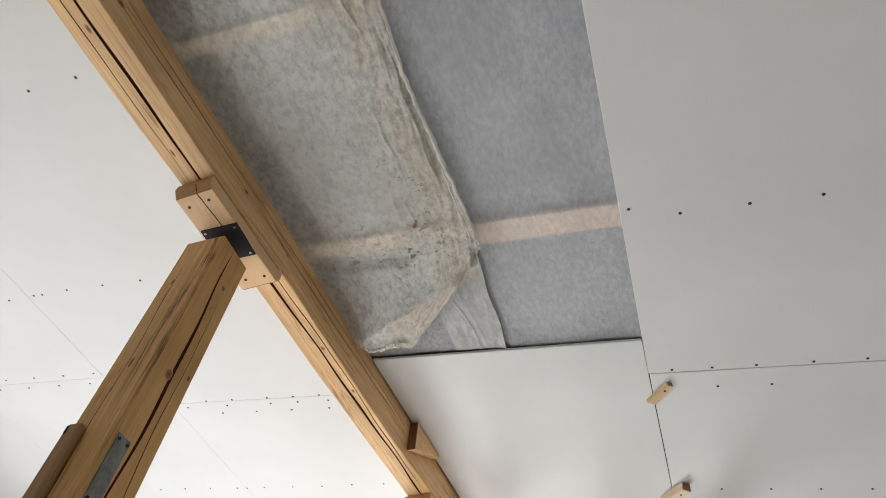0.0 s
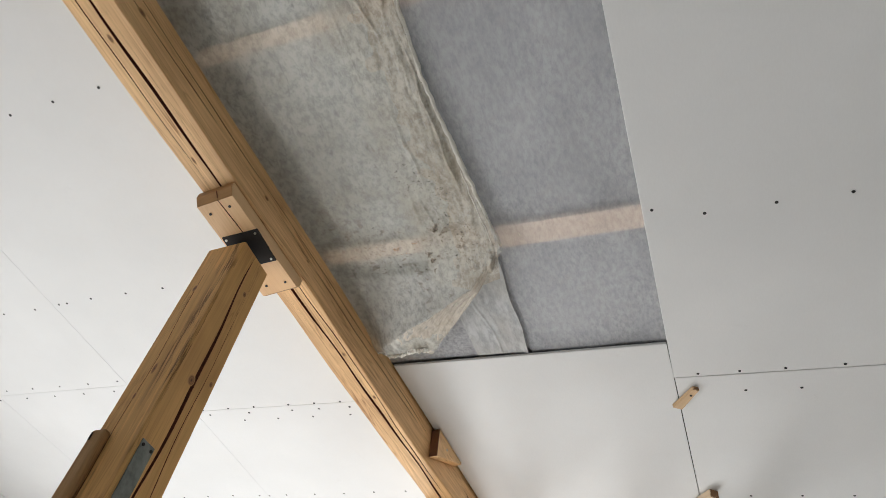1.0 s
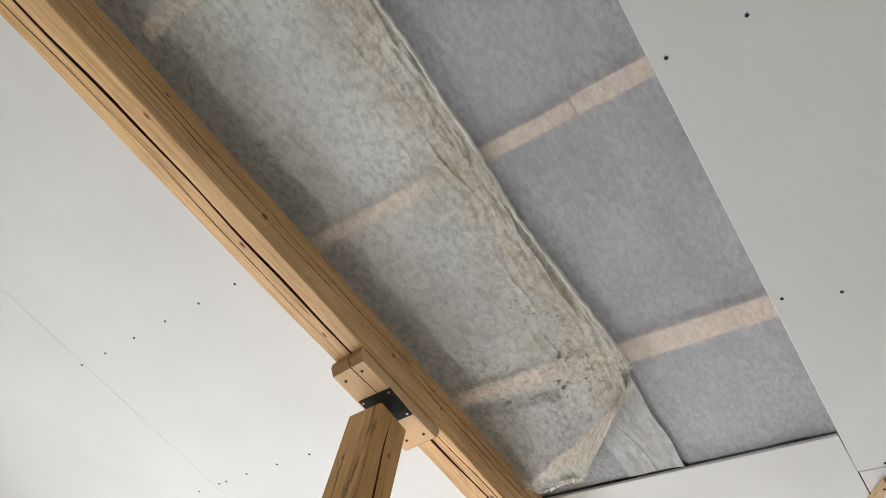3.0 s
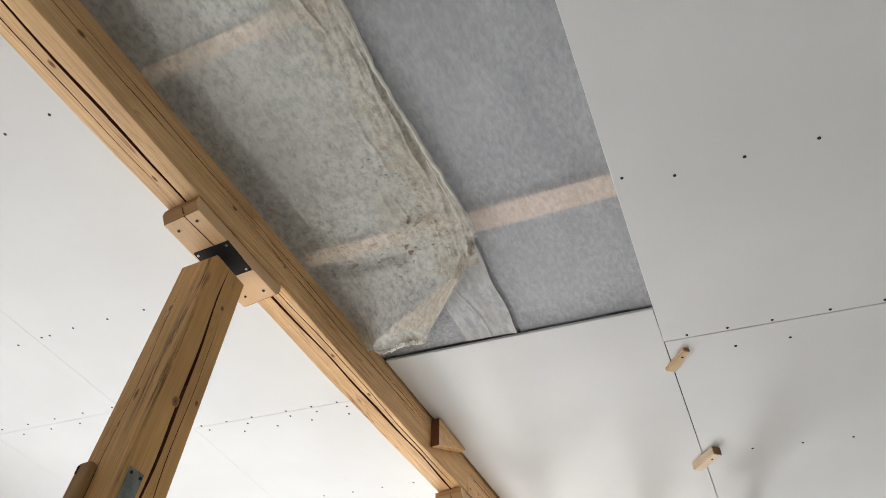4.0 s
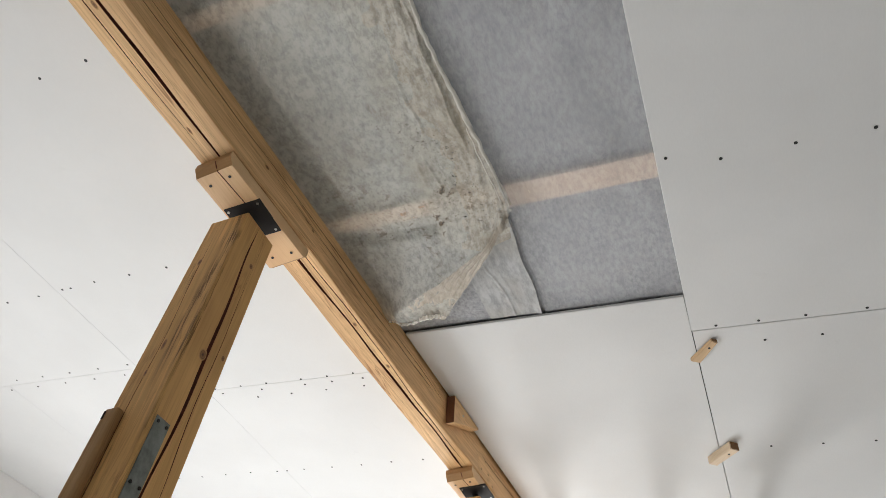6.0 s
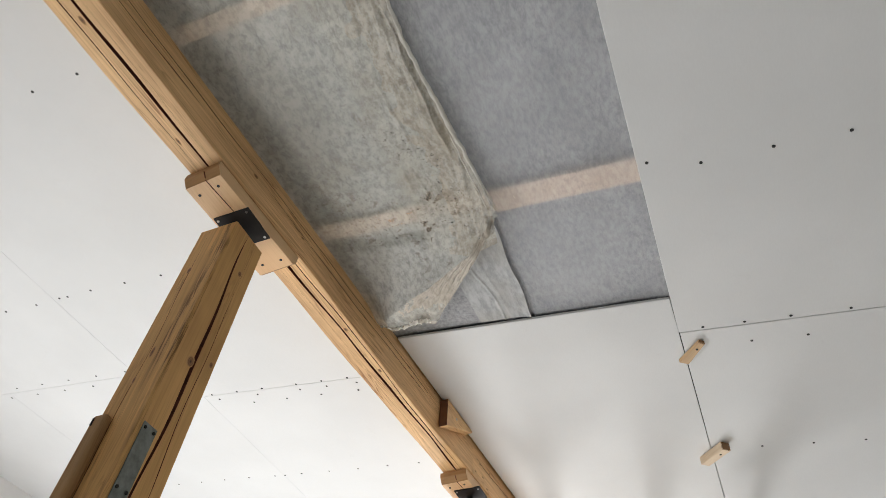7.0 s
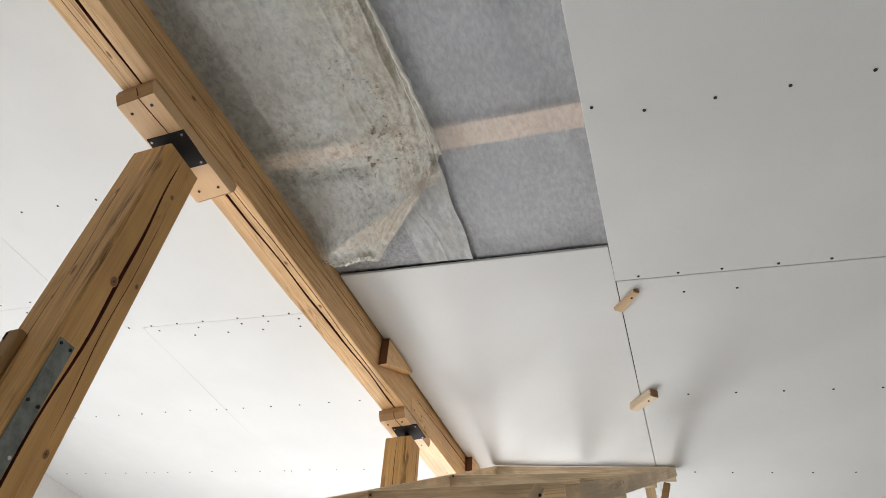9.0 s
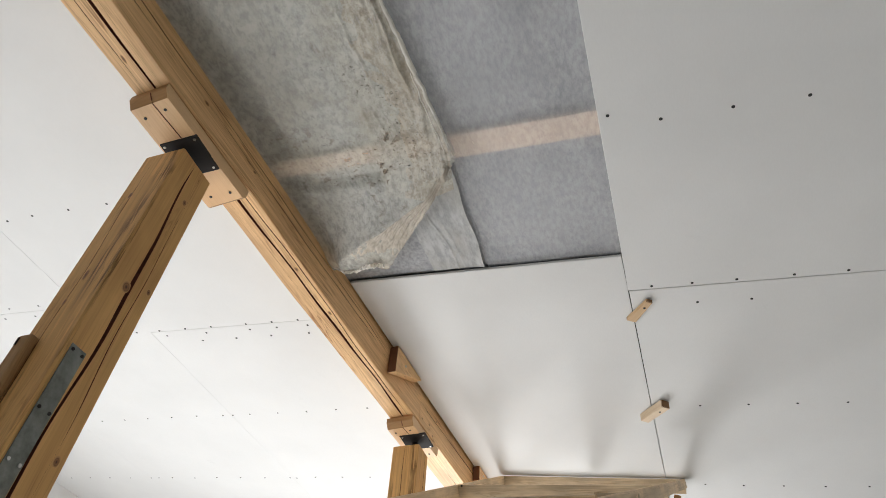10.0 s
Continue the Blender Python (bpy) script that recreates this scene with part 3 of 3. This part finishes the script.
for cx, cy, cr in ((-0.953, 0.027, 0.0075), (-0.759, 0.107, 0.0055)):
    bm = bmesh.new()
    disc(bm, cr, 0.001, pose(cx, cy, ceil_at(cx) + 0.0055 - film_drop(cx, cy, film_edge(cy)), 0, math.degrees(-math.atan(SLOPE)), 0) @ Matrix.Diagonal((0.8, 1.2, 1, 1)), 7)
    part("pale_fleck", bm, TORN, film, "small pale fleck stuck to the film")


def flap_at(u, v):
    """The torn corner, folded double beyond the crease."""
    along = 0.01 + 0.60 * v
    c = crease_at(along) * (0.97 + 0.10 * noise.noise((v * 7, 0.2, 0)))
    inside = c * (1 - u) - u * 0.002 * (1 + noise.noise((v * 40, 3.0, 0)))
    x, y = -0.388 - 0.668 * along - 0.744 * inside, 1.242 + 0.744 * along - 0.668 * inside
    d = film_drop(x, y, film_edge(y)) + 0.006 + 0.004 * noise.noise((u * 5 + v * 3, v * 16 - u * 6, 0.4)) + 0.003 * noise.noise((u * 11, v * 45 - u * 20, 0.9))
    return x, y, ceil_at(x) + 0.008 - d


film_part("folded_flap", 40, 160, flap_at, FLAP, "beige doubled-over torn corner")


def torn_edge_at(u, v):
    """The frayed lower end of the film, curled into pale crumples."""
    x = -1.015 + 0.228 * v
    w = 0.006 + 0.032 * v * v * (0.7 + 0.6 * noise.noise((v * 9, 0.5, 0)))
    y = 1.652 - w * u + 0.010 * noise.noise((v * 8, 1.5, 0)) + 0.006 * noise.noise((v * 26, u * 2, 0))
    d = film_drop(x, min(y, 1.66), film_edge(min(y, 1.66))) + 0.006 + 0.014 * v + 0.012 * math.sin(u * math.pi) + 0.008 * noise.noise((v * 22, u * 2.5, 0.1)) + 0.004 * noise.noise((v * 60, u * 5, 0.6))
    return x, y, ceil_at(x) + 0.008 - d


film_part("torn_edge", 24, 160, torn_edge_at, TORN, "white crumpled torn edge")


# ---- beam, cleats and posts ----
BEAM = pose(-1.183, 0, 0, 0, 0, -3.15)
BEAM_LOW, BEAM_HIGH = 3.20, 3.385
hh = (BEAM_HIGH - BEAM_LOW) / 2
JOINT = 2.60
bm = timber(4.0 + JOINT, 0.0645, hh, [("b", 0.0065, 0.011, 0.02, 0.2, 6.59), ("b", 0.033, 0.004, 0.006, 5.0, 6.5),
                                      ("b", -0.028, 0.003, 0.005, 2.6, 4.7), ("r", -0.005, 0.004, 0.006, 1.0, 4.6), ("r", 0.028, 0.0035, 0.006, 3.4, 6.2), ("r", 0.0, 0.004, 0.006, 4.9, 6.1)], 3, chamfer=0.0035)
for v in bm.verts:        # hewn by hand: the lower right arris wanders
    if v.co.x > 0.045 and v.co.z < -0.06:
        y = v.co.y - 4.0
        v.co.x += 0.010 * max(0.0, min(1.0, (0.7 - y) / 0.9)) - 0.014 * max(0.0, min(1.0, (y - 1.2) / 0.55)) * (1 - 0.9 * max(0.0, min(1.0, (y - 2.15) / 0.4)))
    elif v.co.x < -0.05:
        v.co.x += 0.002 * math.sin(v.co.y * 4.1) + 0.0012 * math.sin(v.co.y * 11.0)
near_beam = thing("ridge_beam", bm, [BEAM_WOOD, HOLE_DARK], "long planed pine beam with a drying crack under the ceiling", "beam", "ridge beams end to end",
      place=BEAM @ pose(0.0045, -4.0, BEAM_LOW + hh))
bm = timber(5.0 - JOINT, 0.0625, hh, [("b", 0.01, 0.002, 0.004, 0.5, 1.1), ("r", 0.018, 0.006, 0.012, 0.02, 4.0)], 6, chamfer=0.003)
far_beam = thing("ridge_beam", bm, [BEAM_WOOD, HOLE_DARK], "planed pine beam butted to the cracked one over a post", "beam", "ridge beams end to end",
      place=BEAM @ pose(0.005, JOINT + 0.004, BEAM_LOW + hh))


CLEAT = 0.047


def cleat(y0, length):
    h = holder("beam_cleat", BEAM @ pose(0, y0, BEAM_LOW - 0.006), "pine saddle board with rounded ends under the beam", "cleat", "cleats under the beam")
    bm = bmesh.new()
    t = CLEAT
    prof = [(0.0, 0.0), (0.0, -0.022), (0.020, -t), (length - 0.014, -t), (length - 0.004, -t + 0.01), (length, -t + 0.022), (length, 0.0)]
    rings = [[bm.verts.new((x, y, z - 0.0005)) for y, z in prof] for x in (-0.066, 0.0655)]
    for j in range(len(prof)):
        k = (j + 1) % len(prof)
        bm.faces.new((rings[0][j], rings[0][k], rings[1][k], rings[1][j]))
    bm.faces.new(rings[0])
    bm.faces.new(rings[1][::-1])
    bmesh.ops.bevel(bm, geom=[e for e in bm.edges if e.calc_face_angle(0) > 1.2], offset=0.003, segments=2, affect="EDGES")
    bm.faces.ensure_lookup_table()
    for f in bm.faces:
        f.normal_update()
        if abs(f.normal.y) > 0.35:
            f.material_index = 1
    part("board", bm, [CLEAT_WOOD, CLEAT_END], h)
    for x, y in ((-0.04, 0.055), (0.035, 0.05), (-0.03, length - 0.05), (0.04, length - 0.045)):
        bm = bmesh.new()
        disc(bm, 0.0045, 0.003, pose(x, y, -t - 0.0015), 8)
        part("screw", bm, SCREW_DARK, h)
    bm = bmesh.new()        # a fine crack runs in from the near end
    box(bm, -0.0013, 0.0013, 0.0, length * 0.5, -t - 0.0015, -t + 0.002, m=pose(0.012, 0.018, 0, 0, 0, -3))
    box(bm, -0.0013, 0.0013, 0.0, 0.024, -0.0015, 0.002, m=pose(0.010, 0.0, -0.022, -53, 0, -6))
    part("crack", bm, HOLE_DARK, h)
    return h


cleat(0.728, 0.415)
cleat(2.535, 0.325)


PLATE_LOW = 3.142


def post(x0, x1, y0, y1, top, label, seed, mats):
    w, h = (x1 - x0) / 2, (y1 - y0) / 2
    hold = holder("post", pose((x0 + x1) / 2, (y0 + y1) / 2, 0), label, "post", "posts carrying the beam")
    # built along y, then stood up: the bottom face turns to the near side
    bm = timber(top, w, h, mats[0], seed, 0.025, 0.0065, 0.005)
    bmesh.ops.transform(bm, matrix=Matrix(((1, 0, 0, 0), (0, 0, 1, 0), (0, 1, 0, 0), (0, 0, 0, 1))), verts=bm.verts)
    part("shaft", bm, [POST_WOOD, HOLE_DARK], hold)
    bm = bmesh.new()
    box(bm, -0.032, 0.096, -0.077, 0.052, PLATE_LOW, PLATE_LOW + 0.0075, 0.001)
    plate = part("bearing_plate", bm, STEEL_BLACK, hold, "blackened steel bearing plate")
    for px, py in ((-0.021, -0.065), (0.084, -0.065), (0.084, 0.040), (-0.021, 0.040)):
        bm = bmesh.new()
        disc(bm, 0.0042, 0.003, pose(px, py, PLATE_LOW - 0.001), 8)
        part("screw", bm, NAIL_BRIGHT, plate)
    bm = bmesh.new()
    disc(bm, 0.014, PLATE_LOW - top + 0.02, pose(0.02, 0, (PLATE_LOW + top) / 2 - 0.01), 14)
    disc(bm, 0.027, 0.02, pose(0.02, 0, top + 0.012), 6)
    part("jack_screw", bm, STEEL_BLACK, hold, "dark threaded jack screw")
    return hold


POST_TOP = 3.10
p1 = post(-1.229, -1.093, 0.882, 1.018, POST_TOP, "square pine post with a long crack and a nailed strap", 8,
          [[("b", -0.02, 0.002, 0.003, 2.0, 3.0), ("r", -0.006, 0.011, 0.02, 0.3, 3.095), ("r", 0.030, 0.0025, 0.004, 2.2, 2.9)]])
post(-1.105, -0.976, 2.630, 2.755, POST_TOP, "square pine post further along the beam", 12,
     [[("b", -0.005, 0.004, 0.01, 0.3, 3.11), ("r", 0.02, 0.004, 0.008, 0.3, 3.12)]])

# strap and stick nailed to the first post
hold = holder("metal_strap", pose(-1.0925, 0.914, 2.394), "grey zinc nail strap fixed along the post", "strap")
bm = bmesh.new()
box(bm, 0, 0.0025, -0.0215, 0.0215, -0.95, 0.0, 0.0006)
part("band", bm, STEEL_ZINC, hold)
for i in range(9):
    bm = bmesh.new()
    disc(bm, 0.004, 0.003, pose(0.003, -0.014 + 0.028 * (i % 2), -0.012 - 0.11 * (i // 2) - 0.03 * (i > 1), 0, 90, 0), 8)
    part("nail", bm, STEEL_BLACK if i < 4 else NAIL_BRIGHT, hold)
hold = holder("nailed_stick", pose(-1.196, 0.8815, 2.411), "brown wooden stick with rounded edge nailed to the post", "stick")
bm = bmesh.new()
box(bm, -0.02, 0.02, -0.024, 0.0, -1.0, 0.0, 0.008, 3)
part("stick", bm, STICK_WOOD, hold)
bm = bmesh.new()
box(bm, -0.012, -0.009, -0.027, -0.023, -0.03, -0.01, 0.0005)
part("bent_nail", bm, STEEL_BLACK, hold)


# knots in the near timbers
KNOT, kn, kl, kb = shader("pine_knot")
grad = kn.new("ShaderNodeTexGradient")
grad.gradient_type = "SPHERICAL"
kl.new(mapped(kn, kl), grad.inputs[0])
kl.new(ramp(kn, kl, grad.outputs["Fac"], (0.0, (0.62, 0.36, 0.14)), (0.20, (0.48, 0.25, 0.095)), (0.40, (0.20, 0.09, 0.035)), (0.50, (0.34, 0.165, 0.065)), (0.72, (0.24, 0.105, 0.042)), (0.90, (0.09, 0.04, 0.018))), kb.inputs["Base Color"])
kb.inputs["Roughness"].default_value = 0.6
knot_bm = bmesh.new()
disc(knot_bm, 1.0, 0.04, pose(0, 0, 0), 16)
for v in knot_bm.verts:
    k = 1 + 0.16 * noise.noise((v.co.x * 1.3, v.co.y * 1.3, 0.5))
    v.co.x, v.co.y = v.co.x * k, v.co.y * k
knot_mesh = mesh_of("knot", knot_bm, KNOT)


def knot(parent, place, wide, tall):
    o = new("knot", knot_mesh)
    o.parent = parent
    o.matrix_local = parent.matrix_world.inverted() @ place @ Matrix.Diagonal((wide, tall, 0.02, 1))
    return o


bpy.context.view_layer.update()
for y, z, a, b in ((0.925, 2.579, 0.013, 0.017), (0.955, 2.926, 0.008, 0.011), (0.988, 2.617, 0.007, 0.010), (0.982, 2.165, 0.008, 0.012)):
    knot(p1, pose(-1.0932, 0.13 + 1.02 * (y - 0.13), 1.6 + 1.02 * (z - 1.6), 90, 0, 90), a, b)
for x, z, a, b in ((-1.166, 2.885, 0.007, 0.014), (-1.142, 2.582, 0.006, 0.02), (-1.155, 2.50, 0.004, 0.012)):
    knot(p1, pose(0.04 + 1.02 * (x - 0.04), 0.8818, 1.6 + 1.02 * (z - 1.6), 90, 0, 0), a, b)
for x, y, a, b in ((0.063, -0.206, 0.005, 0.014), (-0.004, 0.235, 0.006, 0.014), (-0.014, 0.624, 0.004, 0.014), (0.027, 1.517, 0.007, 0.012), (0.030, 1.774, 0.006, 0.012)):
    knot(near_beam, BEAM @ pose(x, y, BEAM_LOW - 0.0001), a, b)
for y, z, a, b in ((0.218, 3.282, 0.016, 0.010), (0.283, 3.250, 0.010, 0.006), (-0.226, 3.336, 0.010, 0.006), (0.856, 3.286, 0.012, 0.007), (1.093, 3.288, 0.016, 0.004), (1.13, 3.281, 0.008, 0.005), (1.523, 3.267, 0.012, 0.004), (2.07, 3.252, 0.010, 0.004)):
    knot(near_beam, BEAM @ pose(0.0692 - 0.008 * max(0.0, min(1.0, (y - 1.2) / 0.55)) * (z < 3.28), y, z, 90, 0, 90), a, b)
for y, z, a, b in ((2.64, 3.235, 0.008, 0.005), (2.727, 3.251, 0.009, 0.005), (2.778, 3.217, 0.009, 0.005), (2.811, 3.316, 0.008, 0.005), (2.69, 3.30, 0.007, 0.004)):
    knot(far_beam, BEAM @ pose(0.0672, y, z, 90, 0, 90), a, b)


# ---- wedge blocks between beam and sheet, turn blocks over the joint ----
def wedge(y0, length, drop, out):
    bm = bmesh.new()
    r0 = [bm.verts.new((x, 0.0, z)) for x, z in ((0, 0), (out, 0), (out, -drop), (0, -drop))]
    r1 = [bm.verts.new((x, length, z)) for x, z in ((0, 0), (out, 0), (out, -0.012), (0, -0.012))]
    for j in range(4):
        k = (j + 1) % 4
        bm.faces.new((r0[j], r0[k], r1[k], r1[j]))
    bm.faces.new(r0[::-1])
    bm.faces.new(r1)
    bmesh.ops.bevel(bm, geom=list(bm.edges), offset=0.002, segments=1, affect="EDGES")
    hold = holder("wedge_block", BEAM @ pose(0.0700, y0, 3.357), "small wooden wedge block nailed beside the beam", "wedge", "wedges beside the beam")
    bm.faces.ensure_lookup_table()
    for f in bm.faces:
        f.normal_update()
        # the near end face takes the darker brown
        if f.calc_center_median().y < 0.004:
            f.material_index = 1
    part("block", bm, [BEAM_WOOD, DARK_BLOCK], hold)
    bm = bmesh.new()
    disc(bm, 0.006, 0.003, pose(out + 0.0005, length * 0.35, -drop * 0.35, 0, 90, 0), 8)
    part("nail", bm, NAIL_BRIGHT, hold)
    return hold


wedge(2.225, 0.27, 0.140, 0.040)
wedge(3.37, 0.20, 0.085, 0.040)


def turn_block(x, y, rz, length, width, thick, tip, mat, label):
    hold = holder("turn_block", pose(x, y, ceil_at(x) - 0.0005, 0, math.degrees(-math.atan(SLOPE)), rz), label, "block", "blocks holding the sheet")
    bm = bmesh.new()
    vs = box(bm, -length / 2, length / 2, -width / 2, width / 2, -thick, 0.0)
    for v in vs:
        if v.co.x < 0:
            v.co.y *= tip
    bmesh.ops.bevel(bm, geom=list(bm.edges), offset=0.002, segments=2, affect="EDGES")
    for f in bm.faces:
        f.normal_update()
        if f.normal.x > 0.9:
            f.material_index = 1
    part("wood", bm, [mat, END_GRAIN], hold)
    bm = bmesh.new()
    disc(bm, 0.0045, 0.003, pose(length * 0.22, 0.0, -thick - 0.0008), 8)
    part("screw", bm, SCREW_DARK, hold)
    return hold


turn_block(0.103, 2.085, -56, 0.140, 0.025, 0.016, 1.6, TAN_BLOCK, "flat tapered wooden turn block screwed over the joint")
turn_block(0.096, 2.79, -52, 0.165, 0.042, 0.036, 1.0, BLOCK_WOOD, "thick wooden turn block screwed over the joint")

# ---- the timber lifting rack ----
rack = holder("lifting_rack", pose(-0.3, 2.5, 0), "home-made timber rack for lifting plasterboard to the ceiling", "rack")


def plank(name, a, b, width, thick, mat, up=(0, 0, 1), label=""):
    """A plank from a to b whose upper edge runs along that line; its width goes down from it."""
    a, b = Vector(a), Vector(b)
    x = (b - a).normalized()
    z = Vector(up)
    z = (z - x * z.dot(x)).normalized()
    y = z.cross(x)
    m = Matrix((x, y, z)).transposed().to_4x4()
    m.translation = a
    bm = bmesh.new()
    box(bm, 0, (b - a).length, -thick / 2, thick / 2, -width, 0, 0.002, 1)
    o = part(name, bm, mat, rack, label)
    o.matrix_local = rack.matrix_world.inverted() @ m
    return o


LF, RF = Vector((-0.782, 3.457, 3.333)), Vector((0.168, 3.475, 3.222))
LN, RN = Vector((-0.765, 1.30, 2.160)), Vector((-0.080, 1.30, 2.135))
plank("side_rail", LF, LN, 0.085, 0.028, RACK_RAIL)
plank("side_rail", RF + Vector((0.008, 0.02, 0.012)), RN + Vector((-0.012, 0, 0.012)), 0.045, 0.03, RACK_RAIL)
plank("spacer", (-0.117, 1.752, 2.366), (-0.052, 1.752, 2.362), 0.016, 0.03, RACK_WOOD)
for k in (0.0, 0.40, 0.767):
    plank("rung", LF.lerp(LN, k), RF.lerp(RN, k) + Vector((0.022 - 0.012 * (k > 0.3), 0, 0)), 0.07 - 0.012 * (0 < k < 0.5), 0.026, RACK_WOOD, (0, -0.48, 0.87))
plank("middle_rail", LF.lerp(RF, 0.5) - Vector((0, 0, 0.07)), LN.lerp(RN, 0.55) - Vector((0, 0, 0.07)), 0.07, 0.03, RACK_RAIL)
a, b = LF.lerp(LN, 0.80), RF.lerp(RN, 0.80)
plank("lower_board", a - Vector((-0.03, 0.03, 0.075)), b - Vector((0.0, 0.03, 0.075)), 0.09, 0.026, RACK_WOOD, (0, -0.48, 0.87))
plank("leg", (-0.70, 3.10, 3.02), (-0.70, 3.10, 0.0), 0.06, 0.045, RACK_RAIL, (0, 1, 0))
plank("leg", (0.045, 3.20, 3.05), (0.045, 3.20, 0.0), 0.06, 0.045, RACK_RAIL, (0, 1, 0))
plank("leg", (-0.105, 1.79, 2.372), (-0.105, 1.79, 0.0), 0.05, 0.035, RACK_RAIL, (0, 1, 0))
plank("leg", (-0.62, 1.79, 2.36), (-0.62, 1.79, 0.0), 0.05, 0.035, RACK_RAIL, (0, 1, 0))
plank("brace", (-0.215, 1.742, 2.350), (-0.33, 1.742, 2.18), 0.032, 0.02, RACK_WOOD, (0.8, 0, 0.5))
plank("brace", (0.140, 3.16, 2.99), (0.09, 3.16, 2.85), 0.03, 0.02, STICK_WOOD, (0.8, 0, 0.5))
for at in ((-0.742, 2.57, 2.845), (-0.742, 1.785, 2.41), (-0.228, 1.729, 2.332)):
    bm = bmesh.new()
    disc(bm, 0.0042, 0.004, pose(0, 0, 0, 90, 0, 0), 10)
    o = part("bolt", bm, SCREW_DARK, rack)
    o.matrix_local = rack.matrix_world.inverted() @ pose(*at)
